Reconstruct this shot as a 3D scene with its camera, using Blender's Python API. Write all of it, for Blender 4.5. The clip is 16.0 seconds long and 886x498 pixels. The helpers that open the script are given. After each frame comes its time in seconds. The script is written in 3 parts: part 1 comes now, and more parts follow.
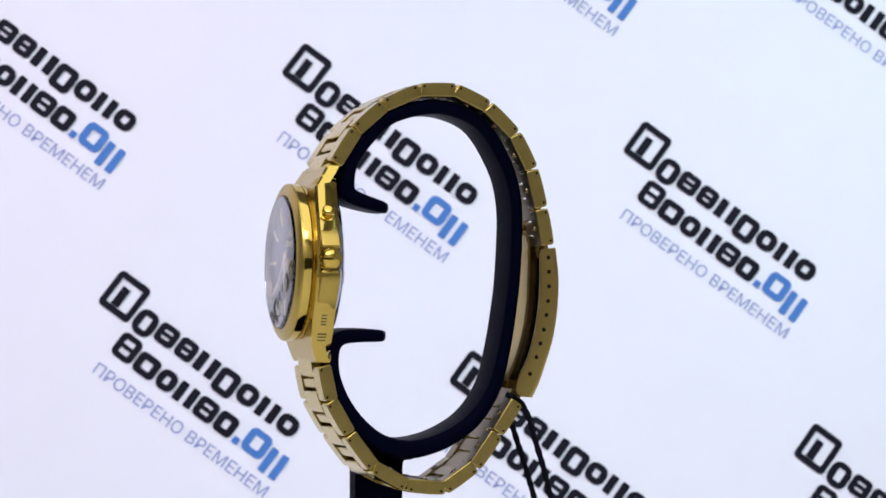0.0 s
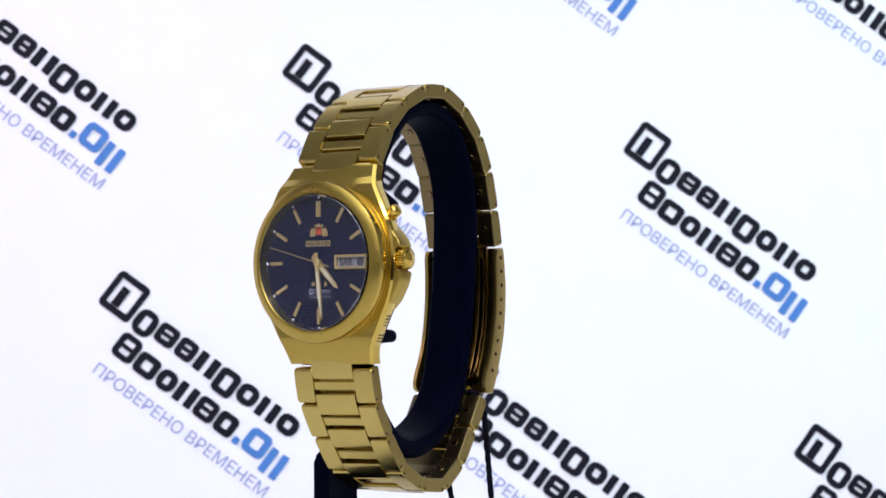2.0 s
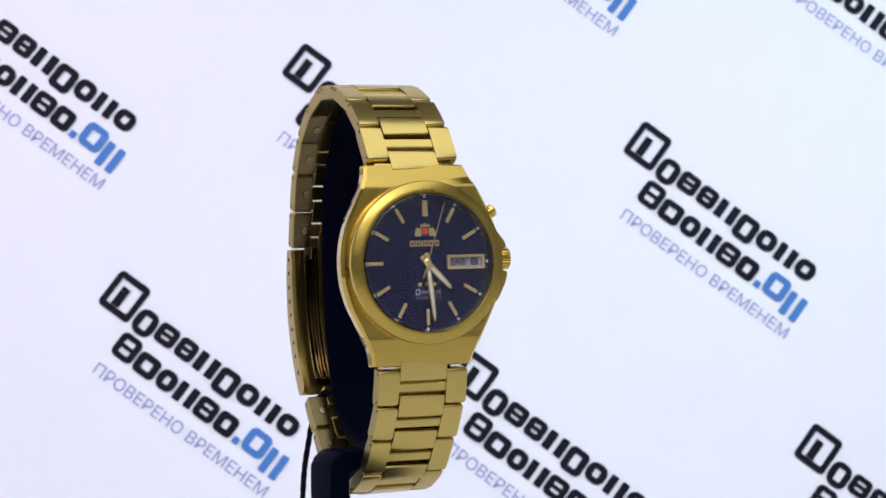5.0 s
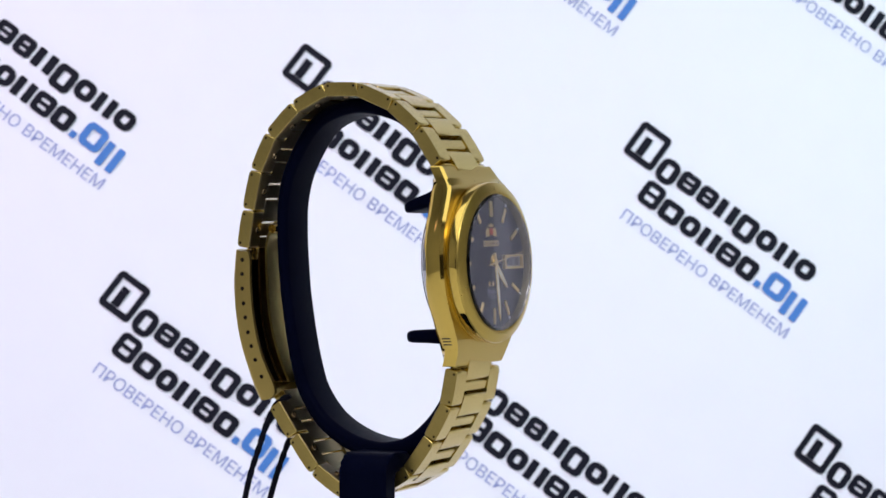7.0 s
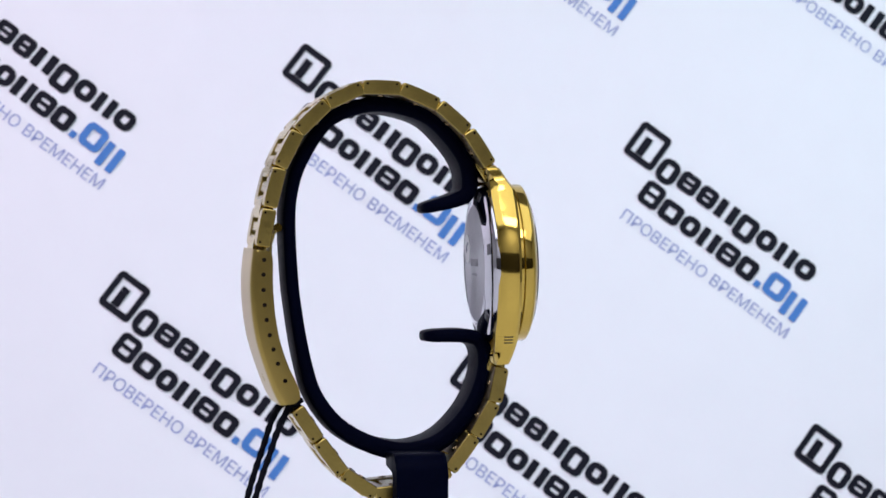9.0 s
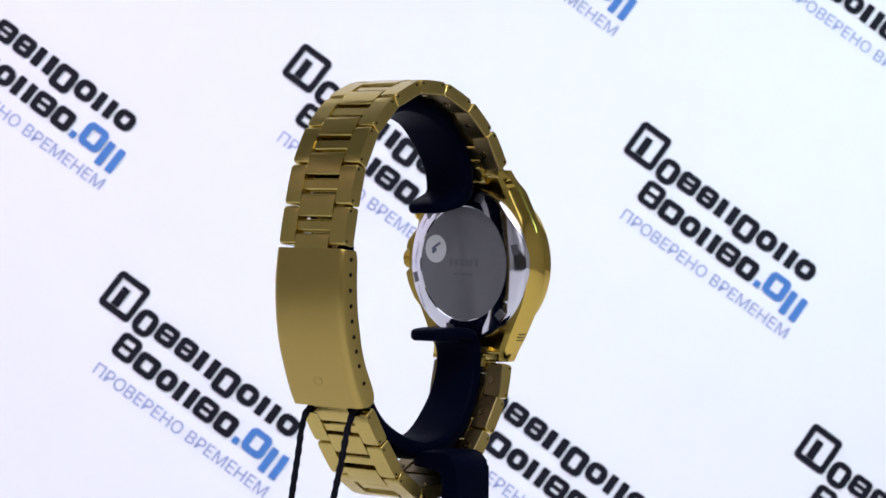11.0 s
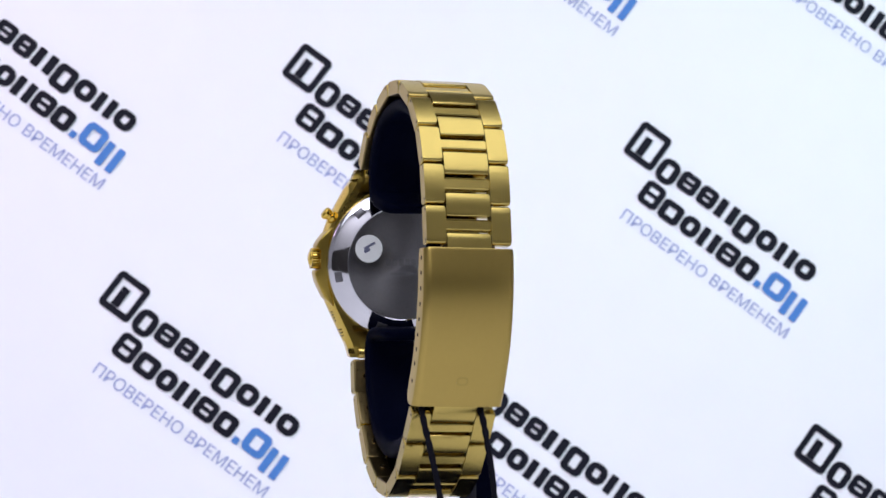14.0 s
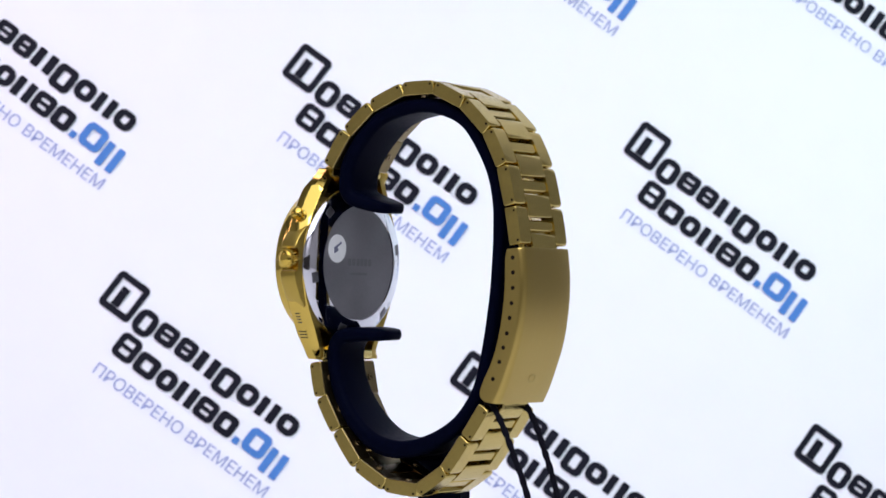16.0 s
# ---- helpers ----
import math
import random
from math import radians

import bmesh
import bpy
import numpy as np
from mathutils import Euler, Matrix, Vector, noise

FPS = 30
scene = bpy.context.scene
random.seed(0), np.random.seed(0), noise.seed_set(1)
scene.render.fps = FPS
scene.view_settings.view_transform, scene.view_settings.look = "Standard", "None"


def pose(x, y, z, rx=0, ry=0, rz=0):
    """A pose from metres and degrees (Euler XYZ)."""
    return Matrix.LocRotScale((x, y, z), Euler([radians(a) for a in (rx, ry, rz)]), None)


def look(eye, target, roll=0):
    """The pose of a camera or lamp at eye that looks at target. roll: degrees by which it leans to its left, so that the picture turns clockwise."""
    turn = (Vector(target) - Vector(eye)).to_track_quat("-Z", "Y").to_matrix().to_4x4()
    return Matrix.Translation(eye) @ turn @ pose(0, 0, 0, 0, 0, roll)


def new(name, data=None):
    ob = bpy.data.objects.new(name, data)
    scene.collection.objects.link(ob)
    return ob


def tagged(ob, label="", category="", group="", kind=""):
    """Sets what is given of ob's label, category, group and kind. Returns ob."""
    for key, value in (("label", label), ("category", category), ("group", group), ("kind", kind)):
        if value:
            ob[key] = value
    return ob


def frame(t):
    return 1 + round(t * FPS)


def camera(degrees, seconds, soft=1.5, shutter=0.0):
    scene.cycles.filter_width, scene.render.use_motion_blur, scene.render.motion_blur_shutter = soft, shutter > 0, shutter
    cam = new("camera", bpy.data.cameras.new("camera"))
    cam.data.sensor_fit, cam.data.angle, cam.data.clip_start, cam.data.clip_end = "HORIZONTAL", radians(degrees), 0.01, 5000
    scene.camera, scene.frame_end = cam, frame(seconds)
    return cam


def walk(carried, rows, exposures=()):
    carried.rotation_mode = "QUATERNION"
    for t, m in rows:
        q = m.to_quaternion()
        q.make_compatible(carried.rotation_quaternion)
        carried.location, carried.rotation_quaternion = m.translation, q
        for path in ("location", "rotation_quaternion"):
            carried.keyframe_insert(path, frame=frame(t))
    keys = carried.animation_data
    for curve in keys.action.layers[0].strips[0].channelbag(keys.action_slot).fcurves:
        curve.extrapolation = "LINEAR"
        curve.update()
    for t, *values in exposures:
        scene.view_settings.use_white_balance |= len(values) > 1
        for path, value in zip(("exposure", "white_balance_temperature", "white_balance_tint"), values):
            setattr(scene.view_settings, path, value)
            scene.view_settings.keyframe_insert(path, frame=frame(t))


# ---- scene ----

MM = 0.001
DEPTH = 0.5113          # camera to the turntable's axis
TURN, FRONT = 19.22, 3.843   # degrees a second, and when the watch faces the camera
TABLE_Z = -0.105

# ---------------------------------------------------------------- camera
cam = camera(20.0, 16.0, soft=1.6)
cam.data.dof.use_dof, cam.data.dof.focus_distance, cam.data.dof.aperture_fstop = True, 0.49, 72.0
EYE = (0.0083, -DEPTH, 0.001282)
VIEW = look(EYE, (0.0083, 0.0, 0.001282 + DEPTH * 0.0035))
walk(cam, [(0, VIEW), (16, VIEW)],
     exposures=[(0, -0.04), (0.5, 0.02), (1, 0.06), (1.5, 0.17), (2, 0.22), (2.5, 0.2), (3, 0.12), (3.5, 0.04), (4, -0.07),
                (6.5, 0.14), (7, 0.04), (7.5, 0.0), (8, -0.05), (8.5, -0.17), (9, -0.11), (11.5, 0.12), (12, 0.12), (12.5, 0.0),
                (13, -0.1), (13.5, -0.09), (14, 0.07), (14.5, 0.14), (15, 0.16), (15.5, 0.14), (16, 0.14)])

# ---------------------------------------------------------------- world and lamps
world = bpy.data.worlds.new("room_air")
scene.world = world
world.use_nodes = True
world.node_tree.nodes["Background"].inputs[0].default_value = (0.75, 0.8, 0.9, 1)
world.node_tree.nodes["Background"].inputs[1].default_value = 0.1


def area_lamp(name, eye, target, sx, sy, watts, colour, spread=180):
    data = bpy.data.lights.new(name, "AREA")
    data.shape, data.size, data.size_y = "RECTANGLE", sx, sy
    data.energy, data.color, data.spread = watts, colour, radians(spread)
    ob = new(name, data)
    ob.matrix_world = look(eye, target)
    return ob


area_lamp("ceiling_panel_lamp", (0.0, -0.42, 0.97), (0, 0.0, 0), 1.6, 1.25, 10.6, (0.83, 0.848, 1.0))
# added pair without a known source: tints the banner pink left, cyan right
area_lamp("banner_tint_left", (-0.62, 0.0, 0.36), (-0.13, 0.25, 0.07), 0.2, 0.2, 0.14, (1.0, 0.68, 1.0), 40)
area_lamp("banner_tint_right", (0.64, 0.0, 0.36), (0.15, 0.25, 0.07), 0.2, 0.2, 0.135, (0.55, 0.94, 1.0), 40)
# added fill without a known source: brightens the rear wall the gold reflects
area_lamp("rear_wall_fill", (0.0, -1.8, 1.55), (0, -1.9, 0), 1.4, 0.8, 26, (0.9, 0.88, 1.0))


# ---------------------------------------------------------------- materials
def material(name, colour, rough=0.5, metal=0.0, noise_scale=0.0, colour_var=0.0, rough_var=0.0,
             bump=0.0, stretch=(1, 1, 1), detail=4.0, random_var=0.0, **extra):
    m = bpy.data.materials.new(name)
    m.use_nodes = True
    nt = m.node_tree
    b = nt.nodes["Principled BSDF"]
    b.inputs["Base Color"].default_value = (*colour, 1)
    b.inputs["Roughness"].default_value = rough
    b.inputs["Metallic"].default_value = metal
    for key, value in extra.items():
        b.inputs[key.replace("_", " ")].default_value = value
    if noise_scale:
        tc = nt.nodes.new("ShaderNodeTexCoord")
        mp = nt.nodes.new("ShaderNodeMapping")
        mp.inputs["Scale"].default_value = stretch
        nt.links.new(tc.outputs["Object"], mp.inputs["Vector"])
        fine = nt.nodes.new("ShaderNodeTexNoise")
        fine.inputs["Scale"].default_value = noise_scale
        fine.inputs["Detail"].default_value = detail
        nt.links.new(mp.outputs["Vector"], fine.inputs["Vector"])
        broad = nt.nodes.new("ShaderNodeTexNoise")
        broad.inputs["Scale"].default_value = noise_scale * 0.12
        nt.links.new(tc.outputs["Object"], broad.inputs["Vector"])
        mix = nt.nodes.new("ShaderNodeMath")
        mix.operation = "ADD"
        nt.links.new(fine.outputs["Fac"], mix.inputs[0])
        nt.links.new(broad.outputs["Fac"], mix.inputs[1])
        if colour_var or random_var:
            ramp = nt.nodes.new("ShaderNodeMapRange")
            ramp.inputs["From Min"].default_value = 0.7
            ramp.inputs["From Max"].default_value = 1.3
            ramp.inputs["To Min"].default_value = 1 - colour_var
            ramp.inputs["To Max"].default_value = 1 + colour_var
            nt.links.new(mix.outputs[0], ramp.inputs["Value"])
            hsv = nt.nodes.new("ShaderNodeHueSaturation")
            hsv.inputs["Color"].default_value = (*colour, 1)
            nt.links.new(ramp.outputs["Result"], hsv.inputs["Value"])
            nt.links.new(hsv.outputs["Color"], b.inputs["Base Color"])
        if rough_var:
            rr = nt.nodes.new("ShaderNodeMapRange")
            rr.inputs["From Min"].default_value = 0.7
            rr.inputs["From Max"].default_value = 1.3
            rr.inputs["To Min"].default_value = max(0.02, rough - rough_var)
            rr.inputs["To Max"].default_value = rough + rough_var
            nt.links.new(mix.outputs[0], rr.inputs["Value"])
            nt.links.new(rr.outputs["Result"], b.inputs["Roughness"])
        if bump:
            bp = nt.nodes.new("ShaderNodeBump")
            bp.inputs["Strength"].default_value = bump
            bp.inputs["Distance"].default_value = 0.0001
            nt.links.new(fine.outputs["Fac"], bp.inputs["Height"])
            nt.links.new(bp.outputs["Normal"], b.inputs["Normal"])
    return m


gold_brushed = material("brushed_gold", (0.56, 0.428, 0.12), 0.21, 1.0, 5000, 0.03, 0.01, 0.0, (0.03, 1, 1))
gold_polished = material("polished_gold", (0.72, 0.5, 0.09), 0.14, 1.0, 400, 0.03, 0.04)
gold_case = material("satin_polished_gold", (0.5, 0.358, 0.075), 0.29, 1.0, 900, 0.012, 0.02, 0.01)
gold_bezel = material("satin_gold_bezel", (0.64, 0.455, 0.095), 0.08, 1.0, 900, 0.02, 0.02)
gold_clasp = material("brushed_gold_clasp", (0.46, 0.337, 0.093), 0.28, 1.0, 9000, 0.012, 0.003, 0.0, (1, 0.03, 0.03))
# satin finish; its darker tone is shade put into the link sides' colour
gold_side_shaded = material("shaded_satin_gold_edge", (0.41, 0.308, 0.085), 0.34, 1.0, 1500, 0.06, 0.06, 0.15)
gold_pale = material("pale_gold", (0.8, 0.62, 0.27), 0.36, 1.0, 900, 0.04, 0.05)
steel_polished = material("polished_steel", (0.66, 0.66, 0.69), 0.07, 1.0, 500, 0.03, 0.02)
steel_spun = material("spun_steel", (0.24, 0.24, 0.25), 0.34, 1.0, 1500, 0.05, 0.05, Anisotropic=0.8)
spin = steel_spun.node_tree.nodes.new("ShaderNodeTangent")
spin.direction_type, spin.axis = "RADIAL", "Y"
steel_spun.node_tree.links.new(spin.outputs[0], steel_spun.node_tree.nodes["Principled BSDF"].inputs["Tangent"])
steel_satin = material("satin_steel", (0.165, 0.165, 0.175), 0.42, 1.0, 1500, 0.06, 0.06, 0.1)
dial_blue = material("midnight_blue_dial", (0.0006, 0.0017, 0.022), 0.4, 0.0, 1800, 0.05, 0.03, 0.0, Specular_IOR_Level=0.1)
lume = material("cream_lume", (0.62, 0.6, 0.45), 0.5, 0.0, 800, 0.05)
white_print = material("white_print", (0.75, 0.76, 0.8), 0.5, 0.0, 800, 0.03)
ink_dark = material("dark_ink", (0.005, 0.005, 0.011), 0.6, 0.0, 300, 0.1, Specular_IOR_Level=0.15)
ink_blue = material("blue_ink", (0.07, 0.2, 0.5), 0.55, 0.0, 300, 0.06, Specular_IOR_Level=0.15)
ink_lilac = material("slate_blue_ink", (0.3, 0.34, 0.56), 0.55, 0.0, 300, 0.06, Specular_IOR_Level=0.15)
# link gold darkened: the shade next to the cuff is put into the colour
gold_inside_shaded = material("shaded_gold_underside", (0.2, 0.15, 0.065), 0.3, 1.0, 1200, 0.08, 0.05)
blade_bronze = material("polished_bronze", (0.26, 0.19, 0.1), 0.16, 1.0, 900, 0.05, 0.04)
pale_print = material("pale_blue_print", (0.3, 0.33, 0.42), 0.5, 0.0, 800, 0.03)
dim_print = material("grey_print", (0.12, 0.13, 0.2), 0.5, 0.0, 800, 0.03)
rehaut_mat = material("dark_bronze_ring", (0.17, 0.15, 0.09), 0.4, 1.0, 800, 0.05)
engrave_mat = material("engraved_steel", (0.21, 0.21, 0.22), 0.45, 1.0, 800, 0.05)
disc_grey = material("grey_calendar_disc", (0.28, 0.285, 0.33), 0.6, 0.0, 800, 0.03)
red_print = material("red_enamel", (0.55, 0.06, 0.02), 0.4, 0.0, 800, 0.05)
black_plastic = material("navy_black_plastic", (0.0014, 0.0022, 0.009), 0.42, 0.0, 1200, 0.15, 0.06, 0.1, Specular_IOR_Level=0.5, IOR=1.06)
cord_black = material("black_cord", (0.004, 0.004, 0.008), 0.8, 0.0, 2500, 0.2, 0.05, 0.4, Specular_IOR_Level=0.1)
# dark colour in place of the shade inside pin holes
hole_shade = material("painted_hole_shade", (0.012, 0.007, 0.004), 0.7, 0.0, 800, 0.1, Specular_IOR_Level=0.08)
paper = material("matt_banner_vinyl", (0.8, 0.8, 0.82), 0.6, 0.0, 60, 0.012, 0.04, 0.02)
wall_paint = material("pale_wall_paint", (0.72, 0.72, 0.73), 0.7, 0.0, 8, 0.03, 0.04, 0.05)
reflection_panel_mat = material("reflection_panel_brown", (0.06, 0.055, 0.05), 0.5, 0.0, 12, 0.1, 0.05, 0.05)
floor_mat = material("grey_floor", (0.07, 0.065, 0.06), 0.5, 0.0, 12, 0.1, 0.05, 0.05)
table_mat = material("white_table_laminate", (0.75, 0.75, 0.76), 0.35, 0.0, 40, 0.02, 0.04)
sticker_white = material("white_sticker", (0.75, 0.77, 0.75), 0.4, 0.0, 800, 0.03)
glass = material("mineral_glass", (1, 1, 1), 0.02, 0.0)
glass.node_tree.nodes["Principled BSDF"].inputs["Transmission Weight"].default_value = 1.0
glass.node_tree.nodes["Principled BSDF"].inputs["IOR"].default_value = 1.5


# ---------------------------------------------------------------- mesh helpers (millimetres)
def part(name, bm, mat, parent=None, label="", m=None, smooth=0.6, flat=1e9):
    """Link a bmesh drawn in millimetres as one mesh object."""
    plain = [f.index for f in bm.faces if f.calc_area() > flat] if bm.faces.index_update() is None else []
    bmesh.ops.scale(bm, vec=(MM, MM, MM), verts=bm.verts)
    bmesh.ops.recalc_face_normals(bm, faces=bm.faces)
    me = bpy.data.meshes.new(name)
    if smooth:
        for e in bm.edges:
            e.smooth = len(e.link_faces) == 2 and e.calc_face_angle(0) < smooth
        for f in bm.faces:
            f.smooth = True
        bm.faces.ensure_lookup_table()
        for i in plain:
            bm.faces[i].smooth = False
    bm.to_mesh(me)
    bm.free()
    me.materials.append(mat)
    ob = new(name, me)
    if parent is not None:
        ob.parent = parent
    if m is not None:
        ob.matrix_local = m
    if label:
        tagged(ob, label=label)
    return ob


def again(ob, m, parent=None, name=None):
    """Another part on the same mesh."""
    o = new(name or ob.name.split(".")[0], ob.data)
    o.parent = parent if parent is not None else ob.parent
    o.matrix_local = m
    return o


def mpose(x, y, z, rx=0, ry=0, rz=0, sx=1.0, sy=1.0, sz=1.0):
    return pose(x * MM, y * MM, z * MM, rx, ry, rz) @ Matrix.Diagonal((sx, sy, sz, 1))


def add_prism(bm, outline, lo, hi, axis="x", bevel=0.0, segments=2):
    """Extrude a closed outline along an axis. Outline is (y, z) for x, (x, z) for y, (x, y) for z."""
    def at(a, b, c):
        return {"x": (c, a, b), "y": (a, c, b), "z": (a, b, c)}[axis]
    v0 = [bm.verts.new(at(a, b, lo)) for a, b in outline]
    v1 = [bm.verts.new(at(a, b, hi)) for a, b in outline]
    n = len(outline)
    caps = [bm.faces.new(v0), bm.faces.new(v1[::-1])]
    for i in range(n):
        bm.faces.new((v0[i], v0[(i + 1) % n], v1[(i + 1) % n], v1[i]))
    if bevel:
        edges = list({e for f in caps for e in f.edges})
        bmesh.ops.bevel(bm, geom=edges, offset=bevel, segments=segments, affect="EDGES", profile=0.5)
    return bm


def prism(*a, **k):
    return add_prism(bmesh.new(), *a, **k)


def box(x0, x1, y0, y1, z0, z1, bevel=0.0, segments=2):
    bm = bmesh.new()
    bmesh.ops.create_cube(bm, size=1, matrix=Matrix.LocRotScale(
        ((x0 + x1) / 2, (y0 + y1) / 2, (z0 + z1) / 2), None, (x1 - x0, y1 - y0, z1 - z0)))
    if bevel:
        bmesh.ops.bevel(bm, geom=list(bm.edges), offset=bevel, segments=segments, affect="EDGES", profile=0.5)
    return bm


def lathe(profile, n=96, axis="y", closed=False):
    """Turn a profile of (radius, height) round an axis."""
    bm = bmesh.new()
    rings = []
    for r, h in profile:
        ring = []
        if r < 1e-6:
            ring = [bm.verts.new((0, h, 0))] * n
        else:
            for i in range(n):
                a = 2 * math.pi * i / n
                ring.append(bm.verts.new((r * math.sin(a), h, r * math.cos(a))))
        rings.append(ring)
    pairs = list(zip(rings, rings[1:])) + ([(rings[-1], rings[0])] if closed else [])
    for a, b in pairs:
        for i in range(n):
            vs = []
            for v in (a[i], a[(i + 1) % n], b[(i + 1) % n], b[i]):
                if v not in vs:
                    vs.append(v)
            if len(vs) > 2:
                bm.faces.new(vs)
    if axis == "x":
        bmesh.ops.rotate(bm, matrix=Matrix.Rotation(radians(-90), 3, "Z"), verts=bm.verts)
    elif axis == "z":
        bmesh.ops.rotate(bm, matrix=Matrix.Rotation(radians(90), 3, "X"), verts=bm.verts)
    return bm


def smooth_curve(points, steps=6, closed=False):
    """Catmull-Rom through points of any dimension."""
    P = [Vector(p) for p in points]
    n = len(P)
    out = []
    for i in range(n if closed else n - 1):
        if closed:
            a, b, c, d = P[i - 1], P[i], P[(i + 1) % n], P[(i + 2) % n]
        else:
            a, b, c, d = P[max(i - 1, 0)], P[i], P[i + 1], P[min(i + 2, n - 1)]
        for k in range(steps):
            u = k / steps
            out.append(0.5 * ((2 * b) + (c - a) * u + (2 * a - 5 * b + 4 * c - d) * u * u + (3 * b - a - 3 * c + d) * u ** 3))
    if not closed:
        out.append(P[-1])
    return out


def round_rect(w, h, r, n=4, cx=0.0, cy=0.0):
    pts = []
    for sx, sy, a0 in ((1, 1, 0), (-1, 1, 90), (-1, -1, 180), (1, -1, 270)):
        for k in range(n + 1):
            a = radians(a0 + 90 * k / n)
            pts.append((cx + sx * (w / 2 - r) + r * math.cos(a), cy + sy * (h / 2 - r) + r * math.sin(a)))
    return pts


def ribbon(path, t0, t1):
    """Closed outline of a strip along a 2D path, from offset t0 to offset t1 on its left."""
    P = [Vector(p) for p in path]
    left, right = [], []
    for i, p in enumerate(P):
        d = (P[min(i + 1, len(P) - 1)] - P[max(i - 1, 0)]).normalized()
        nrm = Vector((-d.y, d.x))
        left.append(tuple(p + nrm * t1))
        right.append(tuple(p + nrm * t0))
    return left + right[::-1]


def letters(name, text, size, mat, parent, m, width=None, bold=0.0):
    """Flat lettering of a given cap height (mm) in the built-in font, centred, in the XZ plane facing -Y."""
    cu = bpy.data.curves.new(name, "FONT")
    cu.body, cu.size, cu.align_x, cu.align_y = text, 1.0, "LEFT", "BOTTOM_BASELINE"
    cu.resolution_u, cu.offset = 3, bold
    tmp = bpy.data.objects.new(name, cu)
    scene.collection.objects.link(tmp)
    me = bpy.data.meshes.new_from_object(tmp.evaluated_get(bpy.context.evaluated_depsgraph_get()))
    bpy.data.objects.remove(tmp)
    co = np.array([v.co[:] for v in me.vertices])
    lo, hi = co.min(0), co.max(0)
    sy = size / (hi[1] - lo[1])
    sx = width / (hi[0] - lo[0]) if width else sy
    for v in me.vertices:
        v.co = ((v.co.x - (lo[0] + hi[0]) / 2) * sx * MM, 0, (v.co.y - (lo[1] + hi[1]) / 2) * sy * MM)
    me.materials.append(mat)
    ob = new(name, me)
    ob.parent = parent
    ob.matrix_local = m
    return ob


# ---------------------------------------------------------------- the room
def slab(name, lo, hi, mat, label, category):
    bm = box(lo[0] * 1000, hi[0] * 1000, lo[1] * 1000, hi[1] * 1000, lo[2] * 1000, hi[2] * 1000)
    return tagged(part(name, bm, mat, smooth=0), label, category, kind="structure")


FLOOR_Z = TABLE_Z - 0.75
slab("floor", (-2, -2.5, FLOOR_Z - 0.1), (2, 1.5, FLOOR_Z), floor_mat, "grey floor of the photo room", "floor")
slab("ceiling", (-2, -2.5, 1.6), (2, 1.5, 1.7), wall_paint, "plain pale painted ceiling", "ceiling")
slab("wall_north", (-2.1, 1.5, FLOOR_Z), (2.1, 1.6, 1.6), wall_paint, "plain pale painted wall behind the banner", "wall")
slab("wall_south", (-2.1, -2.6, FLOOR_Z), (2.1, -2.5, 1.6), wall_paint, "plain pale painted wall", "wall")
slab("wall_west", (-2.1, -2.5, FLOOR_Z), (-2, 1.5, 1.6), wall_paint, "plain pale painted wall", "wall")
slab("wall_east", (2, -2.5, FLOOR_Z), (2.1, 1.5, 1.6), wall_paint, "plain pale painted wall", "wall")
# unseen panel, added so gold and glass mirror a dark band
slab("dark_reflection_panel", (-2, -2.5, FLOOR_Z), (2, -2.48, 0.3), reflection_panel_mat, "unseen dark brown panel added for a dark reflection", "panelling")
slab("table", (-0.8, -0.62, FLOOR_Z), (0.8, 0.6, TABLE_Z), table_mat, "plain white laminate table block", "table")

# ---------------------------------------------------------------- the printed banner
BANNER_Y = 0.25
PX = (DEPTH + BANNER_Y) / (784 / math.tan(radians(10.0))) * 1000   # mm on the banner for one unit of the print grid
BANNER = pose(0, BANNER_Y, 0, 0, 0, 7.5) @ pose(0, 0, 0, -10.0)
banner = part("backdrop", box(-560, 560, 0, 3, TABLE_Z * 1015, 480, 0.5), paper, smooth=0, m=BANNER)
tagged(banner, "white printed vinyl banner with slanting repeated logos", "backdrop", kind="structure")


def ring_outline(bm, outer, inner, y0, y1):
    """A flat frame: outer and inner outlines of equal length."""
    n = len(outer)
    vs = [[bm.verts.new((a, y, b)) for a, b in o] for o in (outer, inner) for y in (y0, y1)]
    for p, q in ((vs[0], vs[2]), (vs[1], vs[3]), (vs[0], vs[1]), (vs[2], vs[3])):
        for i in range(n):
            bm.faces.new((p[i], p[(i + 1) % n], q[(i + 1) % n], q[i]))


